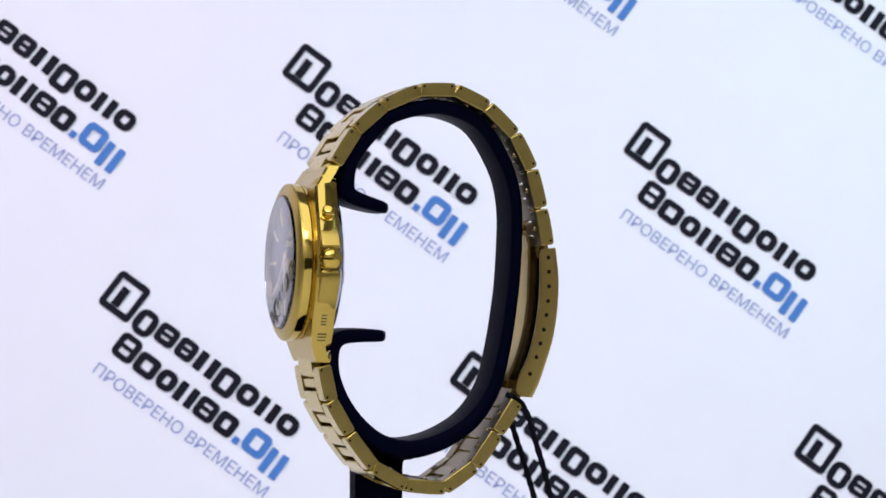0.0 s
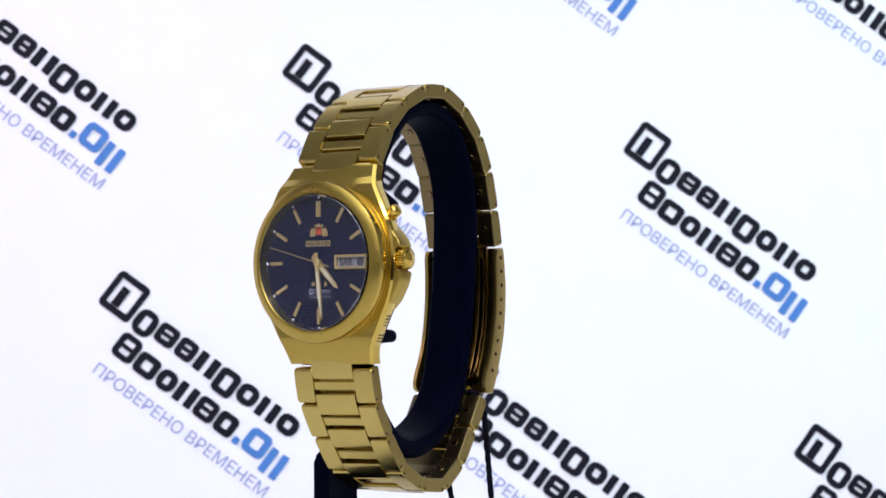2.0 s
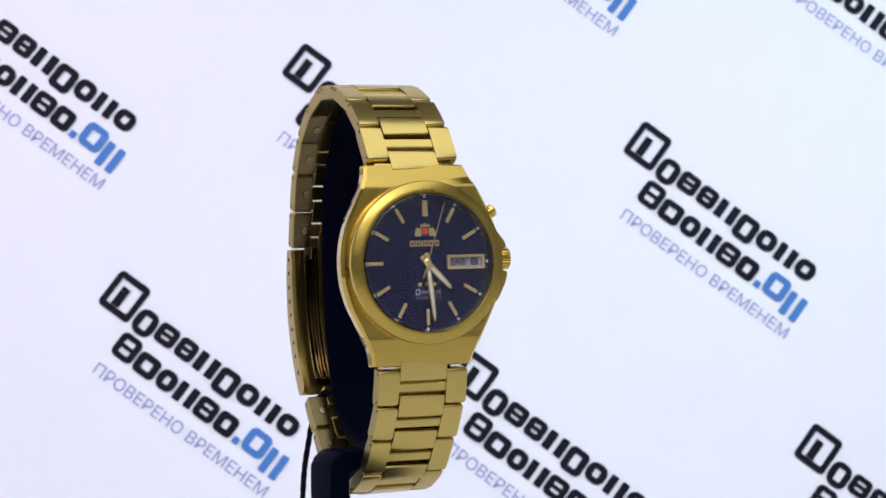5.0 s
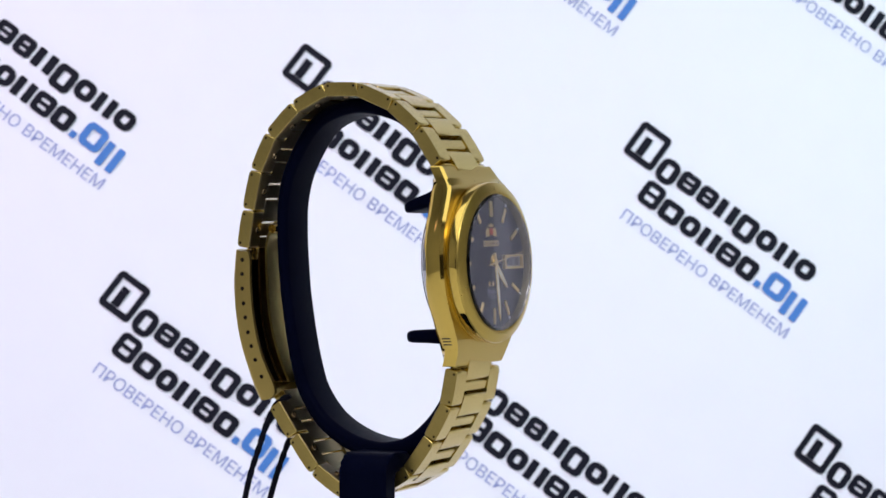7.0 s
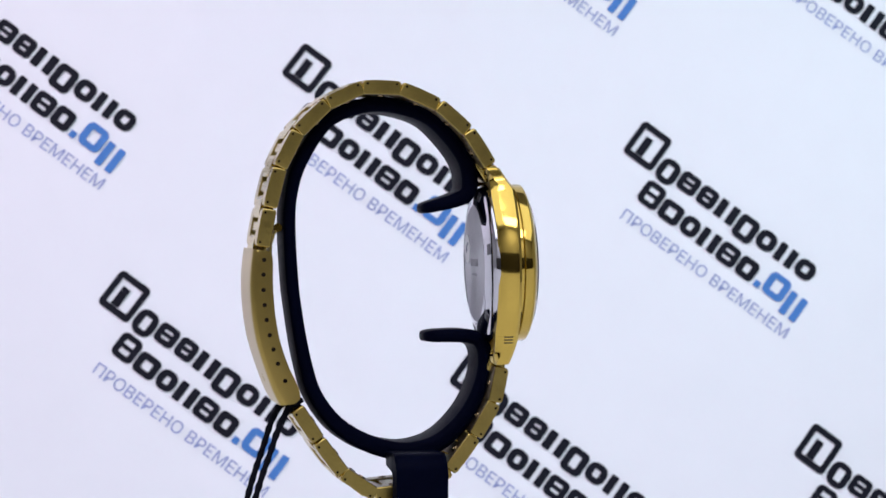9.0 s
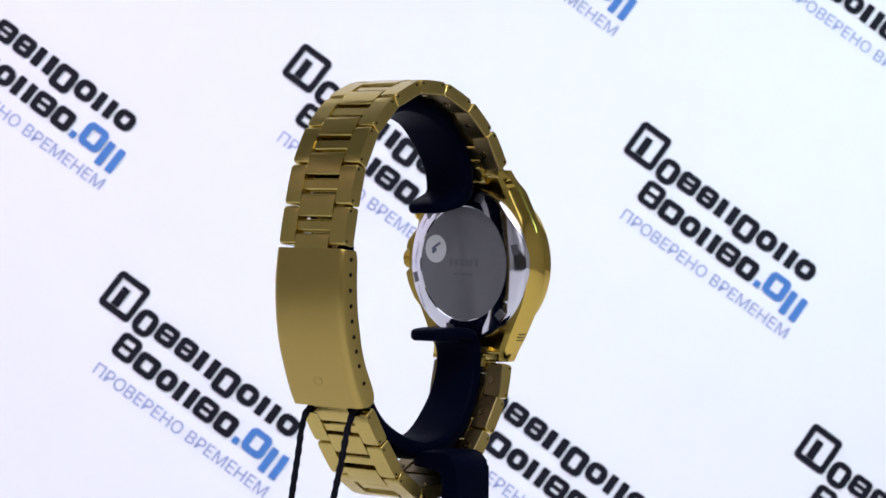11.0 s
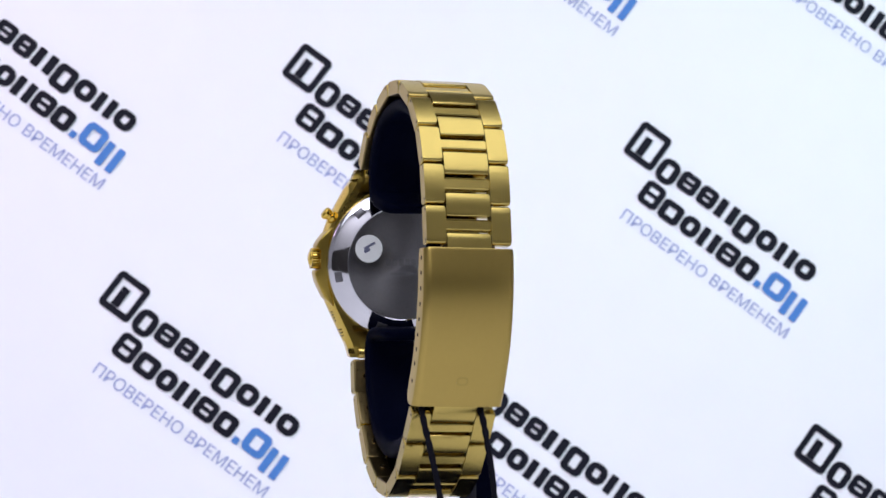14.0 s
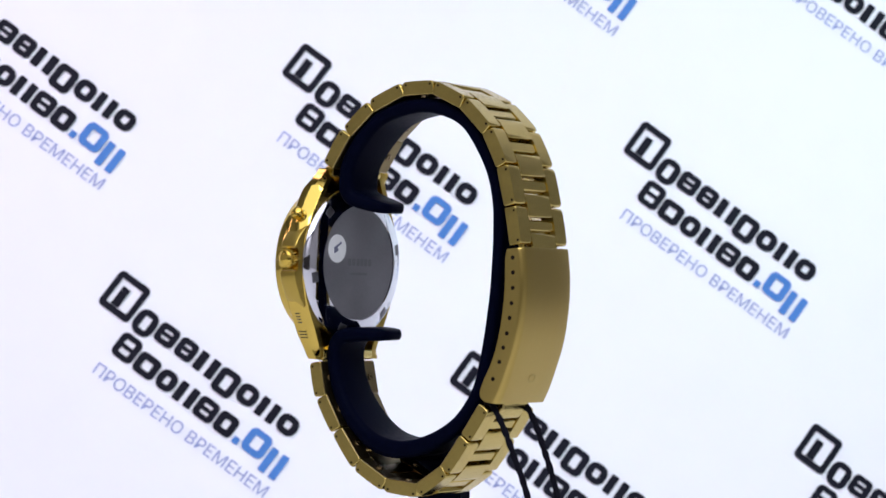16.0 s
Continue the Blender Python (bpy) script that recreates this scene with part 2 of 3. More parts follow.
def block_glyphs(spec):
    """Plain shapes in place of the shop's lettering: (x, y, w, h, kind) on the print grid.
    Kind 0 is a solid block, 1 two upright bars, 2 a block with two slots, 3 a square ring, 4 a round ring."""
    bm = bmesh.new()
    for x, y, w, h, kind in spec:
        cx, cy = (x + w / 2) * PX, -(y + h / 2) * PX
        W, H = w * PX, h * PX
        if kind >= 2:
            bar = (11.5 if kind == 2 else 13) * PX
            r = min(W, H) * (0.42 if kind == 4 else 0.26)
            ring_outline(bm, round_rect(W, H, r, 5, cx, cy), round_rect(W - 2 * bar, H - 1.7 * bar, 2.5 * PX, 5, cx, cy), -0.12, 0.0)
            if kind == 2:
                w2, h2 = W / 2 - bar, 3.6 * PX
                add_prism(bm, [(cx - w2, cy - h2), (cx + w2, cy - h2), (cx + w2, cy + h2), (cx - w2, cy + h2)], -0.12, 0.0, "y")
        elif kind == 1:
            for k in (-1, 1):
                add_prism(bm, round_rect(W * 0.36, H, 2.5 * PX, 3, cx + k * W * 0.29, cy), -0.12, 0.0, "y")
        else:
            add_prism(bm, round_rect(W, H, min(W, H) * 0.1, 2, cx, cy), -0.12, 0.0, "y")
    return bm


def mark_glyph():
    bm = bmesh.new()
    ring_outline(bm, round_rect(64 * PX, 70 * PX, 9 * PX, 5, 30.5 * PX, 33.5 * PX),
                 round_rect(42 * PX, 47 * PX, 2 * PX, 5, 30.5 * PX, 33.5 * PX), -0.12, 0.0)
    add_prism(bm, round_rect(15 * PX, 36 * PX, 0.5 * PX, 2, 26 * PX, 29 * PX), -0.12, 0.0, "y")
    return bm


row_one = [(67, -41, 40, 46, 4), (110, -41, 39, 36, 2), (153, -41, 36, 36, 2), (193, -40, 43, 35, 1),
           (239, -41, 41, 46, 3), (283, -41, 38, 36, 4), (325, -40, 40, 35, 1), (369, -40, 38, 35, 4)]
row_two = [(67, 11, 42, 45, 2), (112, 19, 43, 38, 3), (158, 20, 36, 36, 4),
           (197, 20, 40, 36, 1), (240, 19, 40, 38, 2), (283, 19, 38, 38, 3)]
row_blue = [(326, 44, 12, 12, 0), (342, 11, 44, 44, 3), (389, 21, 38, 46, 1)]
first = None
# centres of the logo marks on the view's grid
lattice = {(543.5, 121.5): 0, (1146, 259): 0, (220.5, 525): 0, (839.5, 666): 0, (1448, 795): 0, (-64, -11): 0, (848, -268): 0, (1437, -130): 0}
for i in range(-4, 6):
    for k in range(-4, 5):
        x, y = 543 + 608 * i - 317 * k, 122 + 136 * i + 405 * k
        if -1300 < x < 2700 and -1100 < y < 850 and all(abs(x - a) + abs(y - b) > 200 for a, b in lattice):
            lattice[(x, y)] = 1


def on_banner(x, y):
    """Where the view line through a grid point meets the banner, in the banner's own space."""
    back = BANNER.inverted()
    focal = 784 / math.tan(radians(10.0))
    way = back.to_3x3() @ (VIEW.to_3x3() @ Vector(((x - 784) / focal, (441 - y) / focal, -1)))
    eye = back @ Vector(EYE)
    return eye - way * (eye.y / way.y)


run = on_banner(1146 + 300 * math.cos(radians(36.4)), 259 + 300 * math.sin(radians(36.4))) - on_banner(1146, 259)
SLANT = math.degrees(math.atan2(-run.z, run.x))


def banner_at(x, y):
    c = on_banner(x, y)
    return pose(c.x, -0.0002, c.z, 0, SLANT, 0) @ Matrix.Diagonal((1.01, 1, 1.04, 1)) @ mpose(-30.5 * PX, 0, -33.5 * PX)


for (x, y) in lattice:
    m = banner_at(x, y)
    if first is None:
        first = (part("logo_mark", mark_glyph(), ink_dark, banner, "dark square logo mark", m, smooth=0),
                 part("name_bars", block_glyphs(row_one), ink_dark, banner, "dark bold block print", m, smooth=0),
                 part("name_bars", block_glyphs(row_two), ink_dark, banner, "dark bold block print", m, smooth=0),
                 part("blue_bars", block_glyphs(row_blue), ink_blue, banner, "blue bold block print", m, smooth=0),
                 letters("slogan", "ПРОВЕРЕНО ВРЕМЕНЕМ", 22 * PX, ink_lilac, banner,
                         m @ mpose(246 * PX, 0, -90 * PX), 362 * PX))
        tagged(first[4], "thin slate blue slogan lettering")
    else:
        for o in first[:4]:
            again(o, m)
        again(first[4], m @ mpose(246 * PX, 0, -90 * PX))

# ---------------------------------------------------------------- turntable and stand
turntable = tagged(part("turntable", lathe([(0, 0), (58, 0), (60, 1.5), (60, 11), (58, 12.5), (0, 12.5)], 96, "z"), table_mat),
                   "round white motorised turntable on the table", "turntable")
stand = tagged(new("watch_stand"), "black plastic watch stand with an open oval cuff", "stand")

CUFF = [(-2.7, 11.2, 1.2, 4), (-3.3, 11.3, 2, 7), (-5, 11.7, 2.5, 9.6), (-9, 12.8, 2.9, 11), (-11.6, 14.1, 3.2, 11), (-12.3, 16.6, 3.4, 11), (-11.3, 21, 3.3, 11.5),
        (-7.6, 26, 3.2, 12), (-2.7, 30, 3.1, 12), (5.2, 32, 3.1, 11.4), (11.6, 31.2, 3, 11), (17.4, 28, 2.9, 10.4), (22.2, 20.4, 2.7, 10.3),
        (24.1, 14, 2.5, 10.3), (24.5, 7, 2.5, 10.3), (23.9, -3.5, 2.5, 10.3), (23.2, -9.1, 2.5, 10.3), (22.3, -14.8, 2.6, 10.3), (21.1, -20.4, 2.7, 10.3), (19.3, -26, 2.9, 10.3),
        (15.1, -31.8, 3.2, 10.6), (9, -35.7, 3.5, 11.3), (2.5, -37.5, 3.7, 11.9), (-2.6, -37.1, 3.8, 12), (-6.7, -35.2, 3.6, 12), (-10.6, -31.5, 3.3, 12),
        (-13.4, -27.2, 3.1, 11.5), (-15.1, -22.5, 3, 11), (-15.4, -18.4, 3, 11), (-14.5, -15.7, 3, 11), (-12.4, -14.6, 2.9, 11), (-8.7, -14.4, 2.7, 10.6),
        (-5.2, -14.5, 2.5, 9), (-3.7, -14.6, 2, 6.5), (-3.2, -14.65, 1.2, 4)]


def cuff_mesh():
    """A flat rounded band swept along its side-view curve."""
    path = smooth_curve(CUFF, 4)
    bm = bmesh.new()
    rings = []
    for i, (y, z, thick, wide) in enumerate(path):
        a, b = path[max(i - 1, 0)], path[min(i + 1, len(path) - 1)]
        d = Vector((b[0] - a[0], b[1] - a[1])).normalized()
        ring = []
        for u, v in round_rect(wide, thick, min(1.3, thick * 0.45), 4):
            ring.append(bm.verts.new((1.6 + max(0.0, 12 - wide) * (0.22 if y > 0 else 0.0) + u, y - d.y * v, z + d.x * v)))
        rings.append(ring)
    for p, q in zip(rings, rings[1:]):
        n = len(p)
        for i in range(n):
            bm.faces.new((p[i], p[(i + 1) % n], q[(i + 1) % n], q[i]))
    bm.faces.new(rings[0])
    bm.faces.new(rings[-1])
    return bm


part("cuff", cuff_mesh(), black_plastic, stand)
bend = [(-3.0, -37.3)] + [(-10.2 - 3.8 * math.sin(radians(a)), -41.1 + 3.8 * math.cos(radians(a))) for a in range(0, 91, 10)]
bend += [(-14.0, TABLE_Z * 1000 + 15.5), (-10.4, TABLE_Z * 1000 + 15.5), (-10.6, -42.2), (-10.2, -41.2), (-9.3, -40.6), (-3.0, -40.4)]
part("stem", prism(bend, -5.2, 5.2, "y", 0.5, 2), black_plastic, stand)
part("base_plate", lathe([(0, 0), (30, 0), (30.5, 0.6), (30.5, 2.4), (29.5, 3), (0, 3)], 64, "z"), black_plastic, stand,
     m=mpose(-6, 0, TABLE_Z * 1000 + 12.5))

# ---------------------------------------------------------------- the watch
watch = tagged(new("wristwatch"), "gold-plated wristwatch with dark blue dial on its stand", "watch")
CASE = mpose(-0.3, -20.8, 0.3, -1.6, 0, -1.5)


def case_mesh():
    levels = [(-20.0, 10.2, 1.9, 4.4), (-19.7, 10.4, 1.7, 4.5), (-17.4, 11.0, 0.8, 4.6), (-15.0, 12.1, 0.2, 4.65), (-14, 12.6, 0.15, 4.7), (-11, 14.1, 0, 4.6), (-8, 15.5, 0, 4.6),
              (-4, 16.6, 0, 4.6), (0, 16.9, 0, 4.6), (4, 16.6, 0, 4.6), (8, 15.5, 0, 4.6), (11, 14.1, 0.02, 4.7), (14, 12.6, 0.15, 4.9),
              (15.2, 12.0, 0.4, 4.9), (17, 11.1, 1.6, 5.0), (19.0, 10.5, 2.8, 5.0), (19.3, 10.3, 3.0, 4.9)]
    dense = smooth_curve(levels, 4)
    bm = bmesh.new()
    rows = []
    for z, w, yf, yb in dense:
        c = 0.55
        k = min(1.0, max(0.0, (abs(z) - 13.6) / 0.8))
        ym = yb - 0.02 + (yf + 1.7 - yb) * k
        rows.append([bm.verts.new(v) for v in ((-w + 2.7, ym, z), (-w + 2.7, yb, z), (-w + 1.2, yb, z), (-w, yf + 2.6, z), (-w, yf + c, z), (-w + c, yf, z), (-w * 0.5, yf - 0.05, z), (w * 0.5, yf - 0.05, z), (w - c, yf, z),
                                               (w, yf + c, z), (w, yf + 2.6, z), (w - 1.2, yb, z), (w - 2.7, yb, z), (w - 2.7, ym, z))])
    for a, b in zip(rows, rows[1:]):
        for i in range(14):
            bm.faces.new((a[i], a[(i + 1) % 14], b[(i + 1) % 14], b[i]))
    bm.faces.new(rows[0])
    bm.faces.new(rows[-1])
    return bm


case = part("case", case_mesh(), gold_case, watch, m=CASE, smooth=0.62)
case.data.materials.append(gold_bezel)
for face in case.data.polygons:
    if abs(face.normal.x) > 0.4:
        face.material_index = 1
bezel = part("bezel", lathe([(15.2, 0.5), (15.8, 0.0), (15.9, -0.6), (15.6, -0.75), (15.9, -0.95), (15.95, -2.5), (15.8, -2.85), (15.4, -3.1), (14.4, -3.5), (14.0, -3.62), (13.75, -3.62),
                             (13.5, -3.4), (13.4, -1.2)], 128), gold_case, case, "satin round gold bezel", smooth=0.5)
bezel.data.materials.append(gold_bezel)
for face in bezel.data.polygons:
    if abs(face.normal.y) < 0.35:
        face.material_index = 1
part("rehaut", lathe([(13.4, -2.9), (13.1, -1.25)], 128), rehaut_mat, case)
crystal = part("crystal", lathe([(0, -2.8), (13.4, -2.8), (13.4, -3.75), (13.15, -4.05), (9, -4.15), (0, -4.2)], 128), glass, case, "clear flat mineral glass")
crystal.visible_shadow = False
guard = prism([(14.6, 7.4), (16.6, 5.6), (17.6, 4.2), (18.2, 3.1), (18.1, 2.6), (16.8, 2.5), (16.8, -1.9), (18.1, -2.0), (18.3, -2.6), (17.7, -4.6), (16.1, -7.6), (14.2, -9.4)],
              0.4, 4.3, "y", 0.35, 3)
part("crown_guard", guard, gold_case, case)
crown = bmesh.new()
tooth = []
for i in range(72):
    a = 2 * math.pi * i / 72
    r = 2.15 if (i % 3) else 1.93
    tooth.append((2.2 + r * math.cos(a), 0.5 + r * math.sin(a)))
add_prism(crown, tooth, 16.9, 18.9, "x", 0.2, 2)
part("crown", crown, gold_polished, case, "fluted gold crown")
part("crown_cap", lathe([(0, 19.0), (0.7, 18.92), (1.25, 18.75), (1.6, 18.5), (1.7, 18.2), (1.7, 16.2)], 32, "x"), gold_polished, case, m=mpose(0.5, 2.2, 0.5))
part("pusher", lathe([(0, 2.35), (0.85, 2.3), (1.15, 2.1), (1.3, 1.9), (1.3, 1.2), (1.1, 1.05), (1.1, 0.6), (1.55, 0.5), (1.55, -1.8)], 32, "x"), gold_polished, case,
     "small round gold pusher", mpose(14.5, 2.2, 9.1, 0, -33))

# small stamped lines on the lower lugs
stamp = None
for sx in (-1, 1):
    for z, w in ((-14.4, 12.42), (-15.0, 12.1), (-15.6, 11.8)):
        if stamp is None:
            stamp = part("stamped_line", box(-0.08, 0.08, -0.9, 0.9, -0.12, 0.12), rehaut_mat, case, m=mpose(sx * w, 2.2, z))
        else:
            again(stamp, mpose(sx * w, 2.2, z))
for z, w in ((-10.7, 14.26), (-11.3, 13.96), (-11.9, 13.64), (-12.5, 13.36)):
    again(stamp, mpose(w, 2.2, z, 0, 26, 0, 1, 0.6, 1))

# case back
part("case_back_ring", lathe([(16.0, 4.2), (15.9, 4.7), (15.6, 5.3), (15.0, 5.75), (11.95, 6.65), (11.7, 6.45)], 96), steel_polished, case,
     "polished steel case back ring")
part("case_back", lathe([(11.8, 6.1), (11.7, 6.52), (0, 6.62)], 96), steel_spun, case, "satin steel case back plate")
notch = None
for k in range(6):
    a = 43 + 60 * k
    m = mpose(14.0 * math.sin(radians(a)), 5.98, 14.0 * math.cos(radians(a)), 0, a) @ mpose(0, 0, 0, 16)
    if notch is None:
        notch = part("wrench_notch", box(-1.1, 1.1, -0.3, 0.16, -0.8, 0.8, 0.1), steel_satin, case, m=m)
    else:
        again(notch, m)
part("sticker", lathe([(2.9, 6.5), (2.9, 6.66), (0, 6.66)], 40), sticker_white, case, "round white inspection sticker", mpose(7.5, 0, 2.9))
part("sticker_bar", prism(round_rect(2.7, 0.5, 0.1, 2), 6.64, 6.69, "y"), dim_print, case, "dark printed bar", mpose(7.4, 0, 3.5, 0, 30))
part("sticker_bar", prism(round_rect(1.4, 0.7, 0.2, 2), 6.64, 6.69, "y"), dim_print, case, "dark printed bar", mpose(7.9, 0, 2.5, 0, 30))
glyph = None
for x in (-3.6, -2.2, -0.9, 0.4, 1.8, 3.2):
    if glyph is None:
        glyph = part("engraved_bar", prism(round_rect(0.95, 1.5, 0.2, 2), 6.56, 6.65, "y"), engrave_mat, case, "pale engraved mark", mpose(x, 0, 0.2))
    else:
        again(glyph, mpose(x, 0, 0.2))
part("engraved_line", prism(round_rect(5.5, 0.5, 0.1, 2), 6.56, 6.65, "y"), engrave_mat, case, "thin engraved line", mpose(0, 0, -2.2))

# dial
dial = part("dial", lathe([(13.45, -1.0), (13.45, -1.2), (0, -1.2)], 96), dial_blue, watch, "midnight blue dial", CASE)
marker = part("hour_marker", prism([(-0.35, 9.0), (0.35, 9.0), (0.35, 12.1), (-0.35, 12.1)], -1.55, -1.2, "y", 0.12), gold_pale, dial, "gold baton hour marker")
for k in range(1, 12):
    if k != 3:
        again(marker, mpose(0, 0, 0, 0, 30 * k))
marker.scale = (1.6, 1, 1)
dot = part("hour_dot", lathe([(0.28, -1.2), (0.25, -1.4), (0, -1.42)], 12), white_print, dial, m=mpose(0, 0, 12.85))
for k in range(1, 12):
    again(dot, mpose(12.85 * math.sin(radians(30 * k)), 0, 12.85 * math.cos(radians(30 * k))))
ticks = bmesh.new()
for k in range(60):
    if k % 5:
        a = radians(6 * k)
        c, s = math.cos(a), math.sin(a)
        add_prism(ticks, [(u * c + v * s, -u * s + v * c) for u, v in ((-0.05, 12.6), (0.05, 12.6), (0.05, 12.95), (-0.05, 12.95))], -1.22, -1.2, "y")
tagged(part("minute_track", ticks, disc_grey, dial), kind="stuff")
win = bmesh.new()
ring_outline(win, round_rect(7.9, 2.8, 0.15, 2, 8.2, 0.0), round_rect(6.9, 1.9, 0.05, 2, 8.2, 0.0), -1.85, -1.2)
part("calendar_frame", win, gold_pale, dial, "gold day and date frame")
part("day_disc", box(4.7, 8.5, -1.24, -1.21, -0.93, 0.93), disc_grey, dial)
part("date_disc", box(8.65, 11.7, -1.24, -1.21, -0.93, 0.93), disc_grey, dial)
letters("day_text", "SAB", 1.5, ink_dark, dial, mpose(6.65, -1.26, 0), 3.1, 0.03)
letters("date_text", "8", 1.5, ink_dark, dial, mpose(10.1, -1.26, 0), 1.7, 0.03)
letters("jewels_text", "21 JEWELS", 0.62, pale_print, dial, mpose(0.3, -1.24, -6.9), 5.2)
name = bmesh.new()
for x, w in ((-2.75, 1.0), (-1.6, 0.9), (-0.75, 0.35), (0.05, 0.8), (1.15, 1.0), (2.4, 0.9)):
    if w > 0.5:
        ring_outline(name, round_rect(w, 1.15, 0.2, 2, x, 3.75), round_rect(w * 0.5, 0.6, 0.1, 2, x, 3.75), -1.24, -1.2)
    else:
        add_prism(name, round_rect(w, 1.15, 0.1, 2, x, 3.75), -1.24, -1.2, "y")
part("maker_bars", name, gold_pale, dial, "pale gold maker name bars")
script = bmesh.new()
for x, w, h in ((-1.9, 1.0, 1.1), (-0.8, 0.6, 0.55), (0.0, 0.6, 0.55), (0.8, 0.6, 0.6), (1.5, 0.5, 0.6), (2.2, 0.45, 0.6), (2.7, 0.22, 1.0)):
    ring_outline(script, round_rect(w, h, 0.15, 2, x, -5.7), round_rect(w * 0.6, h * 0.6, 0.1, 2, x, -5.7), -1.23, -1.2)
part("script_bars", script, pale_print, dial, "thin pale script bars")
emblem = bmesh.new()
add_prism(emblem, round_rect(1.2, 1.3, 0.3, 3, 0, 6.1), -1.3, -1.2, "y")
part("emblem_shield", emblem, red_print, dial, "small red emblem shield")
crest = bmesh.new()
for s in (-1, 1):
    add_prism(crest, [(s * 0.8, 5.2), (s * 2.1, 5.1), (s * 2.2, 5.9), (s * 1.7, 6.9), (s * 1.1, 6.6), (s * 0.75, 6.9)][::s], -1.26, -1.2, "y")
add_prism(crest, [(-0.9, 6.95), (0.9, 6.95), (1.1, 7.6), (0.5, 7.3), (0, 7.8), (-0.5, 7.3), (-1.1, 7.6)], -1.26, -1.2, "y")
part("emblem_crest", crest, gold_pale, dial, "small gold emblem")
star = [(0.62 * (1 if i % 2 == 0 else 0.42) * math.sin(math.pi * i / 5), 0.62 * (1 if i % 2 == 0 else 0.42) * math.cos(math.pi * i / 5)) for i in range(10)]
star_ob = part("star", prism(star, -1.26, -1.2, "y"), gold_pale, dial, m=mpose(-1.4, 0, -4.2))
again(star_ob, mpose(0.1, 0, -4.2))
again(star_ob, mpose(1.6, 0, -4.2))


def pointer(name, length, width, tail, y, angle, mat):
    bm = prism([(-width * 0.5, -tail), (width * 0.5, -tail), (width * 0.62, length * 0.45), (width * 0.42, length * 0.9), (0, length), (-width * 0.42, length * 0.9), (-width * 0.62, length * 0.45)],
               -0.1, 0.1, "y", 0.05, 1)
    ob = part(name, bm, gold_pale, watch, m=CASE @ mpose(0, y, 0, 0, angle))
    part("lume_strip", prism([(-width * 0.25, 1.6), (width * 0.25, 1.6), (width * 0.3, length * 0.5), (0.08, length * 0.9), (-0.08, length * 0.9), (-width * 0.3, length * 0.5)], -0.13, -0.09, "y"), lume, ob)
    return ob


pointer("hour_pointer", 7.2, 1.0, 1.7, -1.75, 136, gold_pale)
pointer("minute_pointer", 11.6, 0.85, 1.9, -1.98, 174, gold_pale)
second = part("second_pointer", prism([(-0.12, -3.2), (0.12, -3.2), (0.09, 0), (0.06, 12.0), (-0.06, 12.0), (-0.09, 0)], -0.05, 0.05, "y"), gold_pale, watch,
              "thin gold second pointer", CASE @ mpose(0, -2.13, 0))
part("centre_cap", lathe([(0.75, -1.2), (0.75, -2.1), (0.5, -2.25), (0, -2.27)], 24), gold_pale, watch, m=CASE)

# bracelet: outer joint points of the side view (y, z) and the width there
UPPER = [(-16.2, 20.2, 19.5), (-11.6, 27.25, 18.7), (-5.5, 32.5, 18.2), (2.4, 35.85, 17.9), (10.3, 36.0, 17.7), (17.6, 32.6, 17.5), (23.6, 26.8, 17.4),
         (27.3, 19.5, 17.3), (29.3, 11.4, 17.2), (30.7, 3.6, 17.1)]
LOWER = [(-18.9, -20.4, 19.2), (-17.4, -27.7, 18.5), (-13.4, -34.6, 17.9), (-8.2, -41.5, 17.4), (-1.0, -45.5, 17.1), (7.5, -46.3, 17.0), (14.3, -41.8, 17.0),
         (19.3, -35.1, 17.0), (23.7, -28.6, 17.0)]
THICK, PITCH, WID, PROUD = 2.8, 7.4, 17.5, 0.6


def crowned(length, thick, r, bulge):
    """Side view of a link: rounded ends and a slightly arched outer face."""
    top, half = PROUD, length / 2
    pts = []
    for k in range(5):                      # lower half of both ends
        a = radians(180 + 22.5 * k)
        pts.append((-half + r + r * math.cos(a), top - thick + r + r * math.sin(a)))
    for k in range(5):
        a = radians(270 + 22.5 * k)
        pts.append((half - r + r * math.cos(a), top - thick + r + r * math.sin(a)))
    for k in range(4):
        a = radians(22.5 * k)
        pts.append((half - r + r * math.cos(a), top - r + r * math.sin(a)))
    for k in range(7):
        u = 1 - k / 3
        pts.append(((half - r) * u, top + bulge * (1 - u * u)))
    for k in range(1, 5):
        a = radians(90 + 22.5 * k)
        pts.append((-half + r + r * math.cos(a), top - r + r * math.sin(a)))
    return pts[:-1]


def link_mesh():
    bm = bmesh.new()
    half, mid = WID / 2, WID * 0.268
    for s in (-1, 1):
        lo, hi = sorted((s * mid, s * half))
        add_prism(bm, crowned(PITCH - 0.3, THICK, 0.5, 0.1), lo, hi, "x", 0.28, 3)
    low, step, high = PROUD - THICK + 0.25, PROUD - 1.1, PROUD - 0.12
    add_prism(bm, [(-1.23, low), (1.23, low), (1.23, step), (0.95, step), (0.95, high - 0.2), (0.75, high), (-0.75, high), (-0.95, high - 0.2), (-0.95, step), (-1.23, step)],
              -mid - 0.2, mid + 0.2, "x")
    return bm


def centre_mesh():
    return add_prism(bmesh.new(), crowned(4.62, THICK - 0.2, 0.28, 0.1), -WID * 0.258, WID * 0.258, "x", 0.15, 2)


link0 = link1 = pin0 = eye0 = None


